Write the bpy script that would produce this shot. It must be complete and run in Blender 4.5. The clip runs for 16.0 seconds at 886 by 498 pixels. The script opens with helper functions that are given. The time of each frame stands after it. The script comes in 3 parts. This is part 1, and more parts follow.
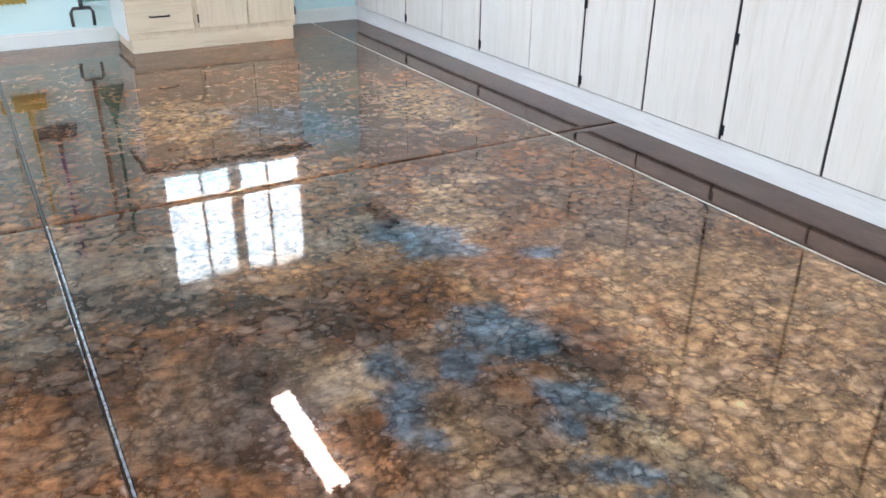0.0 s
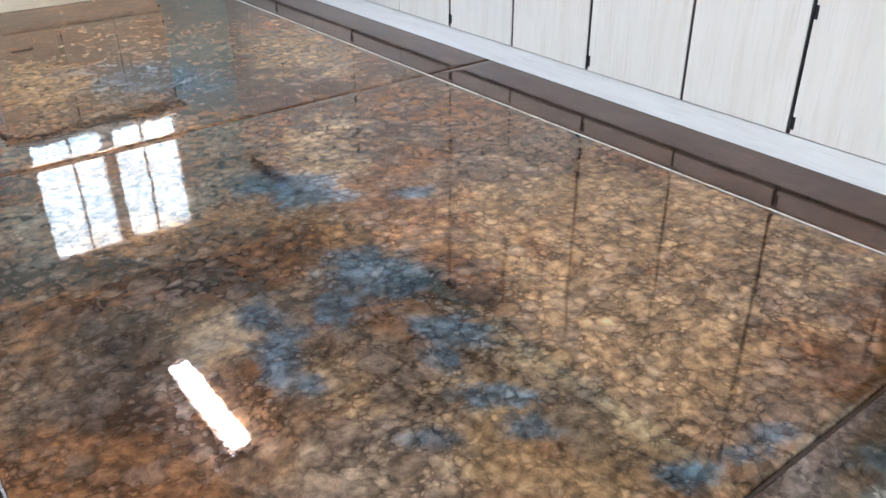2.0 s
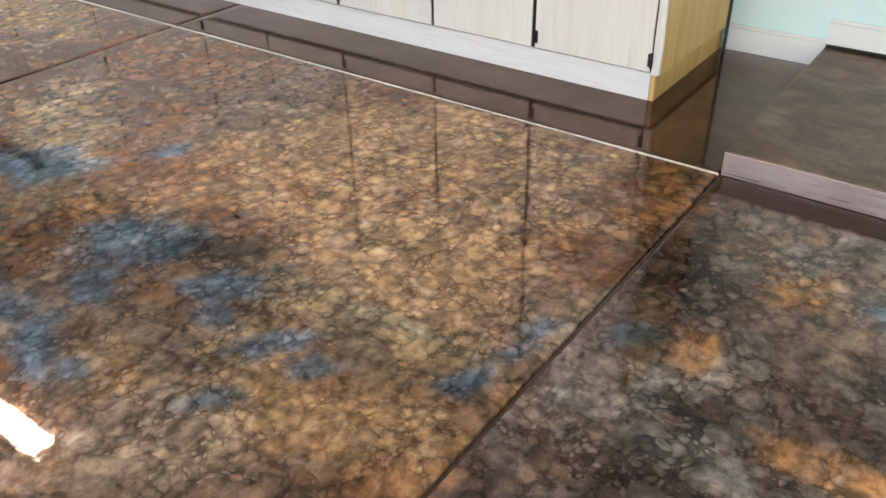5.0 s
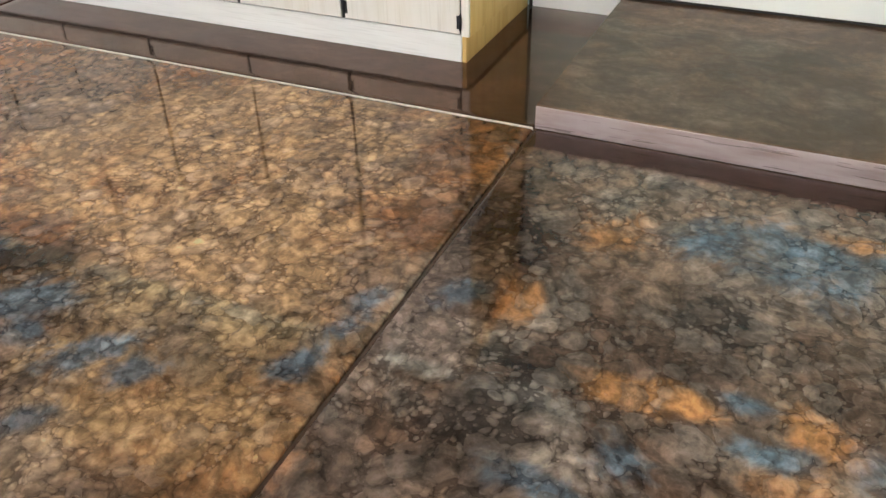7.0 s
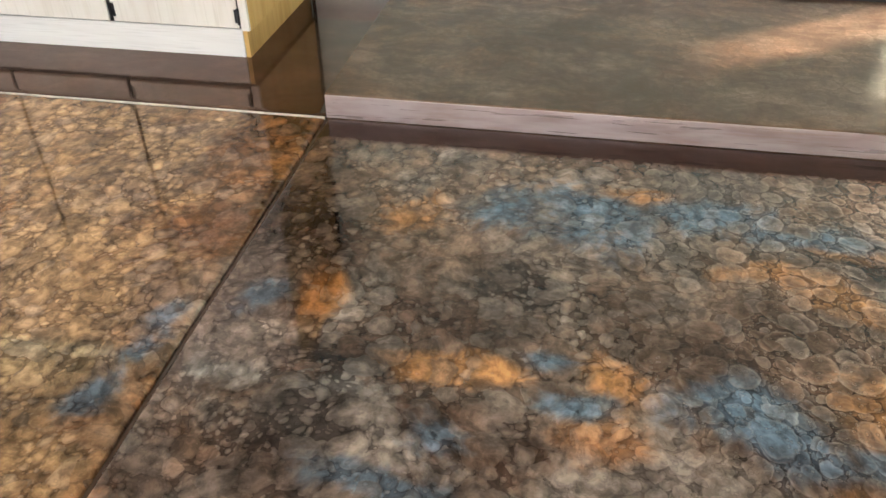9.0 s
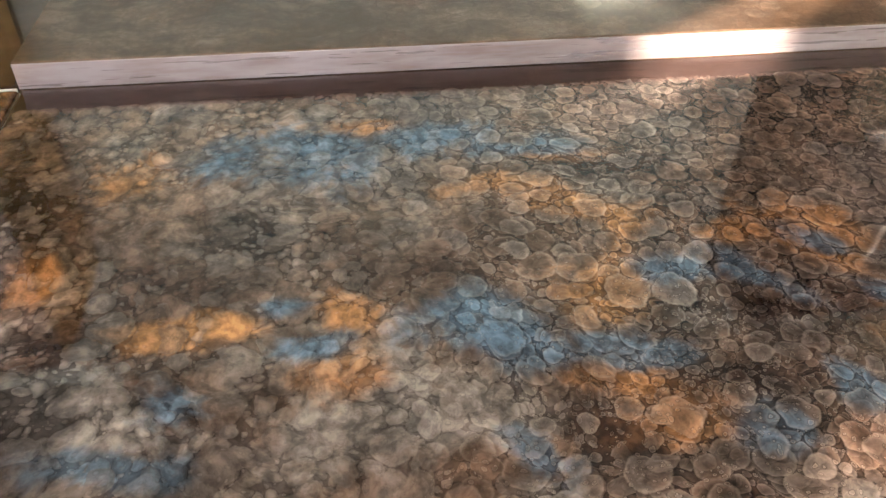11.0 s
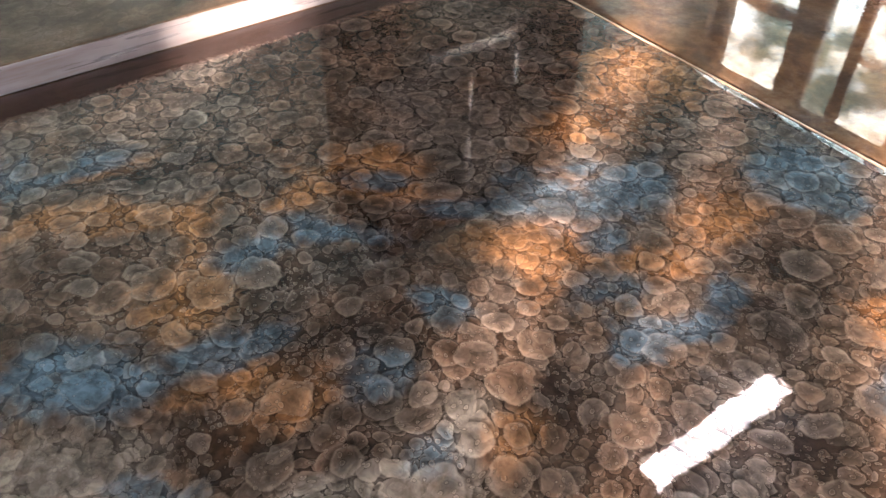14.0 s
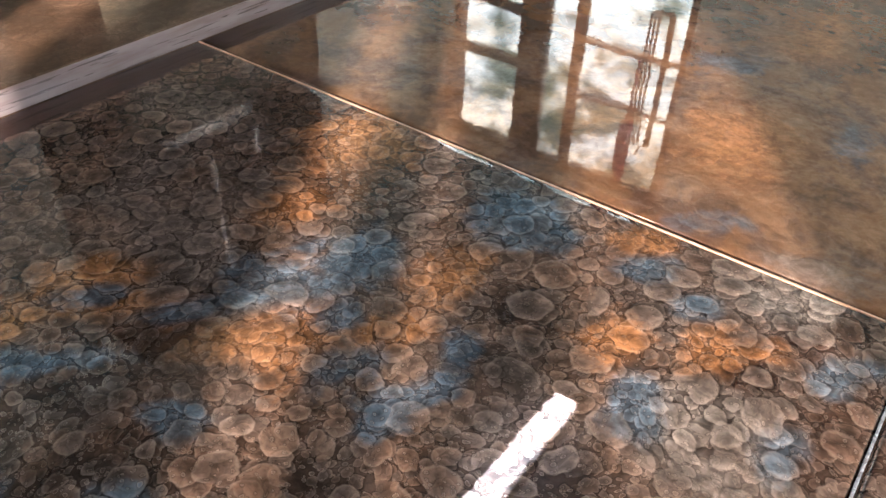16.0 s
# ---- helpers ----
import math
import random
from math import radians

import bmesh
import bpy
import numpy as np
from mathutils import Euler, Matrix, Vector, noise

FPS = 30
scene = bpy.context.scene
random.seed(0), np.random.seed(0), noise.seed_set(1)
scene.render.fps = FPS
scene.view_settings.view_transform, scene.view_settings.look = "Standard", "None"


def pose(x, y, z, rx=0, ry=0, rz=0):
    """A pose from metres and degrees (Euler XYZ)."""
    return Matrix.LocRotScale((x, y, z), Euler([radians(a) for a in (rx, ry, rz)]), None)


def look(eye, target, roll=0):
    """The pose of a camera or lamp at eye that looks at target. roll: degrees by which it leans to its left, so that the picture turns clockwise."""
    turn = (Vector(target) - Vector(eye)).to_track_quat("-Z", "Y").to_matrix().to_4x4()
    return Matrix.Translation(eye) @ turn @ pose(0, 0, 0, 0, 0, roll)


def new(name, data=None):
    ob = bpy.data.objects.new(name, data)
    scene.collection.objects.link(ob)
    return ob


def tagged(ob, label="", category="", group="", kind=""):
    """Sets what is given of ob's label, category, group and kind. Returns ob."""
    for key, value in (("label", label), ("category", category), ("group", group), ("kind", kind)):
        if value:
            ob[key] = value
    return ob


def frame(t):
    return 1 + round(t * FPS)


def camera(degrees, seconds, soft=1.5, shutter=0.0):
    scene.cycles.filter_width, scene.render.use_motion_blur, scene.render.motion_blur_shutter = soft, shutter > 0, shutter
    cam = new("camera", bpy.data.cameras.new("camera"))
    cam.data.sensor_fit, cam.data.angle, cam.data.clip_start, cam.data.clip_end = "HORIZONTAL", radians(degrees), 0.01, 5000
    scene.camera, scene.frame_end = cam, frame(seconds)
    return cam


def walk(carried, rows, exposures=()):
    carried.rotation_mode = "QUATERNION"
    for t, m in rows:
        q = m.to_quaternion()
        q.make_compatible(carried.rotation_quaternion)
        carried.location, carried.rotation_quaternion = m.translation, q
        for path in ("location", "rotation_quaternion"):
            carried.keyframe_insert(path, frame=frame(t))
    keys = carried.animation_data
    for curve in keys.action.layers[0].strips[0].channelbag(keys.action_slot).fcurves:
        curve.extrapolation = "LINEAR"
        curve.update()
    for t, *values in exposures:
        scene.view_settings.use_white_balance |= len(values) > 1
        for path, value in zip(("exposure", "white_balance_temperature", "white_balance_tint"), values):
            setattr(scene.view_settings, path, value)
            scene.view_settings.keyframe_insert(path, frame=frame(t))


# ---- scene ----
cam = camera(57.1, 16.0)
PATH = [
    (0, (0.293, -0.532, 1.352), (1.194, 1.023, 0.474), 0.6),
    (0.5, (0.322, -0.554, 1.361), (1.259, 0.955, 0.442), 0.3),
    (1, (0.342, -0.579, 1.337), (1.326, 0.89, 0.402), -0.0),
    (1.5, (0.36, -0.586, 1.327), (1.381, 0.841, 0.366), -0.2),
    (2, (0.376, -0.597, 1.317), (1.442, 0.782, 0.335), -0.4),
    (2.5, (0.39, -0.614, 1.311), (1.5, 0.71, 0.302), -0.6),
    (3, (0.403, -0.626, 1.303), (1.548, 0.645, 0.268), -1.0),
    (3.5, (0.427, -0.64, 1.297), (1.615, 0.569, 0.234), -1.4),
    (6, (0.491, -0.711, 1.28), (1.898, 0.145, 0.145), -1.3),
    (6.5, (0.509, -0.729, 1.287), (1.94, 0.049, 0.127), -1.5),
    (7, (0.521, -0.76, 1.266), (1.999, -0.07, 0.11), -1.4),
    (7.5, (0.538, -0.775, 1.262), (2.045, -0.179, 0.089), -1.1),
    (8, (0.551, -0.804, 1.263), (2.085, -0.293, 0.086), -1.2),
    (8.5, (0.557, -0.822, 1.25), (2.119, -0.401, 0.074), -1.2),
    (9, (0.564, -0.842, 1.254), (2.146, -0.537, 0.069), -0.8),
    (9.5, (0.566, -0.872, 1.24), (2.159, -0.723, 0.039), -0.0),
    (10, (0.582, -0.916, 1.238), (2.148, -0.927, -0.006), 0.7),
    (10.2, (0.576, -0.933, 1.23), (2.135, -0.985, -0.021), 0.9),
    (12.3, (0.597, -1.117, 1.217), (1.994, -1.572, -0.14), -1.0),
    (12.5, (0.595, -1.128, 1.211), (1.973, -1.655, -0.139), -0.6),
    (13, (0.586, -1.171, 1.214), (1.915, -1.819, -0.133), -0.8),
    (13.5, (0.579, -1.198, 1.215), (1.853, -1.95, -0.13), -0.3),
    (14, (0.567, -1.237, 1.225), (1.762, -2.126, -0.109), 1.0),
    (14.5, (0.553, -1.293, 1.238), (1.66, -2.336, -0.061), 2.2),
    (15, (0.523, -1.334, 1.244), (1.566, -2.478, -0.022), 2.1),
    (15.5, (0.513, -1.358, 1.245), (1.491, -2.58, 0.001), 2.4),
    (16, (0.499, -1.382, 1.263), (1.411, -2.679, 0.044), 2.6),
]
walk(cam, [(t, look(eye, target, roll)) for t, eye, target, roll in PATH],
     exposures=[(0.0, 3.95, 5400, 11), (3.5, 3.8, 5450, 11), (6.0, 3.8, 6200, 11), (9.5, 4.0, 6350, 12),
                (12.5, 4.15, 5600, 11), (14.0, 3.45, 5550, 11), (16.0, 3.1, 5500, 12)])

# ---- world, sun, large lights ----
SUN_AZ = math.atan2(-0.848, 0.53)
SUN_EL = radians(10.0)
world = bpy.data.worlds.new("sky")
scene.world = world
world.use_nodes = True
wn = world.node_tree
sky = wn.nodes.new("ShaderNodeTexSky")
sky.sky_type = "NISHITA"
sky.sun_disc = False
sky.sun_elevation = SUN_EL
sky.sun_rotation = math.atan2(-0.53, 0.848)
wn.nodes["Background"].inputs[1].default_value = 0.03
wn.links.new(sky.outputs[0], wn.nodes["Background"].inputs[0])

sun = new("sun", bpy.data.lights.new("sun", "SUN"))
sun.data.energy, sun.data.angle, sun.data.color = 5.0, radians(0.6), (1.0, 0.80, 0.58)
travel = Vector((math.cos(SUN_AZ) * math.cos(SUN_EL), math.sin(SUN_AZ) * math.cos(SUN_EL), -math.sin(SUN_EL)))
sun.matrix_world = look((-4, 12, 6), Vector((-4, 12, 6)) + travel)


def area(name, eye, target, sx, sy, power, colour):
    """A lamp that stands in for the sky in an opening."""
    ob = new(name, bpy.data.lights.new(name, "AREA"))
    ob.data.shape, ob.data.size, ob.data.size_y = "RECTANGLE", sx, sy
    ob.data.energy, ob.data.color = power, colour
    ob.matrix_world = look(eye, target)
    return ob


WEST, EAST, NORTH, SOUTH, CEIL = -5.5, 4.08, 6.3, -6.2, 2.6
area("daylight_garage_door", (WEST + 0.1, 0.9, 1.15), (0, 1.2, 0.9), 4.6, 2.1, 4.4, (0.78, 0.89, 1.0))
# light that the sunlit drive throws up through the open garage door onto the ceiling
area("daylight_from_drive", (WEST + 0.4, 0.6, 0.3), (WEST + 2.6, 0.6, 2.6), 4.6, 0.7, 24, (1.0, 0.95, 0.90))

# ---- materials ----


class Nodes:
    """A small builder of node materials."""

    def __init__(self, name):
        self.mat = bpy.data.materials.new(name)
        self.mat.use_nodes = True
        self.t = self.mat.node_tree
        self.bsdf = self.t.nodes["Principled BSDF"]

    def put(self, socket, value):
        if isinstance(value, bpy.types.NodeSocket):
            self.t.links.new(value, socket)
        elif hasattr(value, "__len__") and len(value) == 3 and socket.type == "RGBA":
            socket.default_value = (*value, 1)
        else:
            socket.default_value = value

    def set(self, **values):
        for key, value in values.items():
            self.put(self.bsdf.inputs[key.replace("_", " ")], value)
        return self

    def math(self, op, a, b=0.0, c=0.0):
        n = self.t.nodes.new("ShaderNodeMath")
        n.operation = op
        for i, v in enumerate((a, b, c)):
            self.put(n.inputs[i], v)
        return n.outputs[0]

    def vmath(self, op, a, b=(0, 0, 0)):
        n = self.t.nodes.new("ShaderNodeVectorMath")
        n.operation = op
        self.put(n.inputs[0], a)
        if op == "SCALE":
            self.put(n.inputs["Scale"], b)
        else:
            self.put(n.inputs[1], b)
        return n.outputs["Value"] if op in ("LENGTH", "DISTANCE", "DOT_PRODUCT") else n.outputs[0]

    def mix(self, f, a, b, mode="MIX"):
        n = self.t.nodes.new("ShaderNodeMix")
        n.data_type, n.blend_type = "RGBA", mode
        self.put(n.inputs[0], f)
        self.put(n.inputs[6], a)
        self.put(n.inputs[7], b)
        return n.outputs[2]

    def ramp(self, f, lo, hi, a=0.0, b=1.0):
        n = self.t.nodes.new("ShaderNodeMapRange")
        n.interpolation_type = "SMOOTHSTEP"
        for i, v in enumerate((f, lo, hi, a, b)):
            self.put(n.inputs[i], v)
        return n.outputs[0]

    def coords(self, scale=(1, 1, 1), turn=0.0, shift=(0, 0, 0), world=False):
        if world:
            src = self.t.nodes.new("ShaderNodeNewGeometry").outputs["Position"]
        else:
            src = self.t.nodes.new("ShaderNodeTexCoord").outputs["Object"]
        m = self.t.nodes.new("ShaderNodeMapping")
        self.put(m.inputs[0], src)
        m.inputs["Scale"].default_value = scale
        m.inputs["Rotation"].default_value = (0, 0, turn)
        m.inputs["Location"].default_value = shift
        return m.outputs[0]

    def noise(self, vec, scale, detail=3.0, rough=0.5, colour=False, distort=0.0):
        n = self.t.nodes.new("ShaderNodeTexNoise")
        self.put(n.inputs["Vector"], vec)
        n.inputs["Scale"].default_value = scale
        n.inputs["Detail"].default_value = detail
        n.inputs["Roughness"].default_value = rough
        n.inputs["Distortion"].default_value = distort
        return n.outputs["Color" if colour else "Fac"]

    def cells(self, vec, scale, randomness=1.0):
        n = self.t.nodes.new("ShaderNodeTexVoronoi")
        n.voronoi_dimensions = "2D"
        self.put(n.inputs["Vector"], vec)
        n.inputs["Scale"].default_value = scale
        n.inputs["Randomness"].default_value = randomness
        return n.outputs["Distance"], n.outputs["Color"]

    def split(self, colour):
        n = self.t.nodes.new("ShaderNodeSeparateColor")
        self.put(n.inputs[0], colour)
        return n.outputs

    def bump(self, height, strength, distance):
        n = self.t.nodes.new("ShaderNodeBump")
        self.put(n.inputs["Height"], height)
        n.inputs["Strength"].default_value = strength
        n.inputs["Distance"].default_value = distance
        return n.outputs[0]


# splotches in the poured floor: centre x, y, half length, half width, turn in degrees
BLUES_EAST = [(2.41, -0.65, 0.11, 0.07, 88), (2.44, -0.89, 0.14, 0.11, -89), (2.5, -1.2, 0.17, 0.07, -88), (2.42, -1.4, 0.17, 0.05, -88), (1.77, -1.18, 0.09, 0.08, -51),
         (1.69, -1.28, 0.1, 0.05, -86), (1.86, -0.87, 0.06, 0.03, -90), (1.74, -0.91, 0.05, 0.03, -89), (1.63, -0.61, 0.07, 0.04, 85), (1.69, -1.46, 0.1, 0.03, -88),
         (1.65, -1.56, 0.09, 0.03, -87), (1.89, -1.72, 0.09, 0.04, -84), (1.98, -0.15, 0.05, 0.03, 83), (1.49, -0.53, 0.15, 0.03, 90), (1.75, -1.26, 0.1, 0.06, -72),
         (1.98, -0.16, 0.08, 0.05, -32)]
ORANGES_EAST = [(2.41, -0.45, 0.11, 0.08, 79), (2.57, -1.02, 0.1, 0.04, -89), (2.37, -1.51, 0.14, 0.03, -88), (2.24, -1.28, 0.09, 0.03, -89), (1.99, -0.26, 0.08, 0.05, 24),
         (1.79, -0.54, 0.11, 0.03, 90), (1.82, -0.73, 0.1, 0.03, -90), (1.82, -0.97, 0.06, 0.05, -85), (1.84, -1.54, 0.12, 0.08, -70), (1.99, -1.89, 0.08, 0.04, -82),
         (1.61, -1.48, 0.1, 0.03, -87), (1.64, -0.97, 0.07, 0.05, -87), (1.5, -1.57, 0.09, 0.05, -80), (2.15, -1.53, 0.17, 0.06, 62), (1.82, -0.97, 0.08, 0.05, 45)]
DARKS_EAST = [(2.32, -1.68, 0.11, 0.06, -80), (2.12, -0.74, 0.09, 0.08, 24), (1.77, -1.72, 0.11, 0.07, -62), (1.5, -1.41, 0.07, 0.04, -82), (1.76, -0.3, 0.09, 0.03, 88),
         (2.35, -0.12, 0.17, 0.13, 15), (1.55, -0.28, 0.12, 0.09, -60)]
BLUES_SOUTH = [(1.68, -2.4, 0.13, 0.09, 82), (1.76, -2.19, 0.09, 0.03, 64), (1.6, -2.6, 0.12, 0.08, 86), (1.97, -2.08, 0.07, 0.03, 63), (1.47, -1.95, 0.05, 0.04, -67),
         (1.43, -1.74, 0.07, 0.04, 65), (1.33, -2.27, 0.07, 0.05, -88), (1.47, -2.37, 0.06, 0.04, -57), (1.18, -2.3, 0.09, 0.03, 66), (1.18, -2.18, 0.05, 0.03, 73),
         (1.27, -1.69, 0.04, 0.04, -61), (1.42, -1.31, 0.06, 0.03, 61), (0.99, -2.98, 0.09, 0.05, 49), (0.83, -2.54, 0.08, 0.04, -68), (1.39, -3.0, 0.13, 0.12, 78),
         (0.85, -2.92, 0.06, 0.03, 51)]
BLUES_FAR = [(1.49, -1.95, 0.06, 0.03, 30), (1.84, -1.9, 0.13, 0.03, 37), (0.92, -3.29, 0.09, 0.04, 43), (1.23, -4.32, 0.15, 0.07, 46), (0.73, -3.95, 0.1, 0.06, 86),
         (1.19, -2.46, 0.07, 0.03, -55), (0.54, -2.62, 0.07, 0.05, 62), (0.49, -2.91, 0.06, 0.04, 77)]
ORANGES_SOUTH = [(1.95, -2.94, 0.2, 0.14, -65), (1.84, -2.73, 0.14, 0.09, 76), (1.57, -2.21, 0.14, 0.07, 67), (1.46, -2.19, 0.07, 0.06, 84), (2.04, -2.1, 0.16, 0.06, 63),
         (1.59, -1.51, 0.1, 0.05, 62), (1.19, -1.84, 0.06, 0.04, -53), (1.36, -2.39, 0.1, 0.06, 73), (1.42, -2.69, 0.09, 0.08, 47), (1.52, -2.24, 0.14, 0.07, 36),
         (0.95, -2.68, 0.09, 0.07, 77), (1.05, -3.11, 0.08, 0.05, 50), (1.02, -3.79, 0.24, 0.15, -85), (1.12, -4.84, 0.26, 0.13, -82), (0.73, -2.83, 0.1, 0.07, 69),
         (1.98, -2.07, 0.13, 0.05, 36)]
DARKS_SOUTH = [(1.73, -1.83, 0.15, 0.09, 64), (1.53, -1.71, 0.12, 0.07, 64), (1.47, -1.42, 0.09, 0.04, 62), (1.09, -2.48, 0.09, 0.08, -79), (0.86, -2.32, 0.12, 0.06, 41),
         (1.22, -2.63, 0.07, 0.06, -84), (1.82, -2.79, 0.12, 0.09, -44), (1.2, -1.99, 0.05, 0.04, 88)]
BLUES_NORTH = [(1.65, 1.99, 0.2, 0.12, -54), (1.55, 1.26, 0.13, 0.11, 87), (1.39, 1.15, 0.11, 0.06, 61), (1.14, 1.12, 0.16, 0.06, 63), (1.53, 0.86, 0.1, 0.06, -46),
         (1.42, 0.79, 0.06, 0.05, 83), (1.1, 0.9, 0.05, 0.04, -76), (1.44, 0.58, 0.11, 0.04, -44), (1.42, 0.42, 0.07, 0.04, -43), (1.19, 0.56, 0.06, 0.04, -49),
         (1.62, 0.08, 0.06, 0.04, -29), (1.77, 0.06, 0.05, 0.03, -40), (1.89, 0.06, 0.05, 0.03, -41), (1.17, 1.28, 0.07, 0.05, -72), (1.69, 3.68, 0.34, 0.22, -74),
         (2.0, 1.67, 0.1, 0.04, -27)]
ORANGES_NORTH = [(1.4, 0.67, 0.1, 0.05, -45), (2.44, 0.99, 0.52, 0.4, -36), (1.97, 0.59, 0.36, 0.27, -36), (1.31, 0.37, 0.2, 0.12, -44), (1.73, 0.3, 0.13, 0.11, -24),
         (1.16, 0.87, 0.1, 0.08, -59), (1.89, 2.16, 0.36, 0.13, 61), (2.55, 3.66, 0.38, 0.27, 82), (1.25, 3.99, 0.35, 0.26, -83), (1.88, 0.4, 0.23, 0.15, -71),
         (1.41, 0.48, 0.13, 0.07, -71), (1.33, 0.22, 0.17, 0.11, -72)]
DARKS_NORTH = [(1.67, 0.94, 0.1, 0.07, -47), (1.01, 1.69, 0.27, 0.11, -49), (0.76, 1.25, 0.26, 0.12, 77), (0.68, 1.91, 0.33, 0.11, -31), (0.29, 1.77, 0.39, 0.13, 87),
         (0.8, 0.9, 0.12, 0.08, -74), (1.66, 1.03, 0.19, 0.08, -69)]
PALES = [(1.02, 1.29, 0.17, 0.11, -63), (1.05, 0.52, 0.19, 0.08, -46), (1.17, 0.48, 0.16, 0.09, -74), (1.53, -1.05, 0.21, 0.09, -89), (1.58, -0.41, 0.22, 0.08, 88),
         (1.27, -1.5, 0.19, 0.04, 69), (1.61, -1.08, 0.16, 0.06, 66), (1.27, -1.8, 0.08, 0.07, -64), (1.25, -1.59, 0.09, 0.06, 65), (0.64, -2.62, 0.15, 0.11, 64),
         (0.63, -3.17, 0.14, 0.09, 66), (1.84, -0.19, 0.07, 0.04, 81), (1.75, -0.16, 0.1, 0.09, -58)]


def floor_material(name, brown=0.0, lobe=1.0, plain=False, sheen=0.012, mirror=0.56, tone=1.0, stain=(0.088, 0.038, 0.021)):
    """Poured metallic resin: rounded cells of pigment under a clear glossy coat."""
    n = Nodes(name)
    p = n.coords(world=True)
    warp = n.vmath("SUBTRACT", n.noise(p, 2.2, 3, 0.55, colour=True), (0.5, 0.5, 0.5))
    fine = n.vmath("SUBTRACT", n.noise(p, 16, 2, 0.5, colour=True), (0.5, 0.5, 0.5))
    q = n.vmath("ADD", p, n.vmath("SCALE", warp, 0.32))
    finer = n.vmath("SUBTRACT", n.noise(p, 38, 2, 0.5, colour=True), (0.5, 0.5, 0.5))
    c = n.vmath("ADD", p, n.vmath("ADD", n.vmath("SCALE", warp, 0.10), n.vmath("ADD", n.vmath("SCALE", fine, 0.030), n.vmath("SCALE", finer, 0.010))))
    # drifts of pigment
    drift = n.noise(q, 1.1, 4, 0.6)
    drift2 = n.noise(n.vmath("ADD", q, (7.3, 2.1, 0)), 1.7, 4, 0.62)
    drift3 = n.noise(n.vmath("ADD", q, (3.1, 9.7, 0)), 5.5, 4, 0.7)
    col = n.mix(n.ramp(drift, 0.36, 0.66), (0.13, 0.068, 0.042), (0.37, 0.222, 0.135))
    col = n.mix(n.ramp(drift2, 0.44, 0.60, 0, 0.85), col, (0.27, 0.205, 0.155))
    bare = 0.0
    if not plain:
        ragged = n.math("MULTIPLY", n.math("SUBTRACT", drift3, 0.5), 4.0)

        def splotches(name):
            a = n.t.nodes.new("ShaderNodeAttribute")
            a.attribute_name = name
            return n.ramp(n.math("ADD", n.math("ADD", a.outputs["Fac"], n.math("MULTIPLY", n.math("LESS_THAN", a.outputs["Fac"], 0.001), 9.0)), ragged), 1.7, 0.55)

        col = n.mix(n.math("MULTIPLY", splotches("pale_pigment"), 0.62), col, (0.62, 0.52, 0.41))
        bare = splotches("dark_pigment")
        col = n.mix(n.math("MULTIPLY", bare, 0.70), col, (0.068, 0.044, 0.034))
        # the bay north of the joint was poured in a more golden mix
        bay = n.t.nodes.new("ShaderNodeSeparateXYZ")
        n.put(bay.inputs[0], p)
        col = n.mix(n.math("MULTIPLY", n.ramp(bay.outputs[1], -0.004, 0.004, 0, 0.9), n.ramp(drift2, 0.66, 0.40, 0.35, 1.0)), col, n.mix(1.0, col, (1.38, 1.10, 0.66), "MULTIPLY"))
        col = n.mix(n.ramp(bay.outputs[1], 0.004, -0.004), col, n.mix(1.0, col, (0.80, 0.83, 0.88), "MULTIPLY"))
        copper = n.mix(n.ramp(bay.outputs[1], -0.004, 0.004), (0.62, 0.27, 0.085), (0.64, 0.42, 0.205))
        col = n.mix(n.math("MULTIPLY", n.math("MULTIPLY", splotches("orange_pigment"), n.math("SUBTRACT", 1.0, n.math("MULTIPLY", bare, 0.6))), 0.75), col, copper)
        col = n.mix(n.math("MULTIPLY", splotches("blue_pigment"), 0.85), col, (0.145, 0.215, 0.275))
    # crowded round lobes, poured over one another, with dark creases between and pale rims
    height = n.math("MULTIPLY", drift3, 0.006)
    calm = n.ramp(n.noise(n.vmath("ADD", q, (5.2, 1.3, 0)), 2.1, 2, 0.5), 0.34, 0.52, 0.62, 1.0)
    level = n.t.nodes.new("ShaderNodeSeparateXYZ")
    n.put(level.inputs[0], p)
    calm = n.math("MULTIPLY", calm, n.ramp(level.outputs[1], -3.18, -3.16, 0.22, 1.0))
    grain = n.noise(c, 30, 4, 0.65)
    # north: lobes with dome shading painted as darker edges; south: flat discs, pale rims
    disc = n.ramp(level.outputs[1], -0.7, -1.7)
    pig = col
    col = n.mix(n.math("MULTIPLY", calm, 0.62 * lobe), pig, n.mix(1.0, pig, (0.20, 0.18, 0.19), "MULTIPLY"))
    # cell density, least and greatest radius, share left empty, shift, rim, share more that stays empty where the dark ground shows
    for scale, lo, hi, keep, shift, pale, gone in ((56, .30, .52, .45, 0.0, .10, .3), (38, .32, .52, .30, 0.31, .10, .4), (26, .32, .54, .22, 0.77, .12, .45),
                                                   (18, .32, .54, .20, 0.13, .14, .5), (12.5, .30, .52, .30, 0.43, .18, .3), (9, .30, .48, .52, 0.59, .20, .2),
                                                   (64, .14, .32, .55, 0.91, .40, -.25)):
        d, rnd = n.cells(n.vmath("ADD", c, (shift, shift * 1.7, 0)), scale)
        s = n.split(rnd)
        left = n.math("LESS_THAN", s[1], n.math("MULTIPLY_ADD", bare, gone, keep))
        edge = n.math("SUBTRACT", n.math("SUBTRACT", n.ramp(s[0], 0, 1, lo, hi), d), n.math("MULTIPLY", left, 3.0))
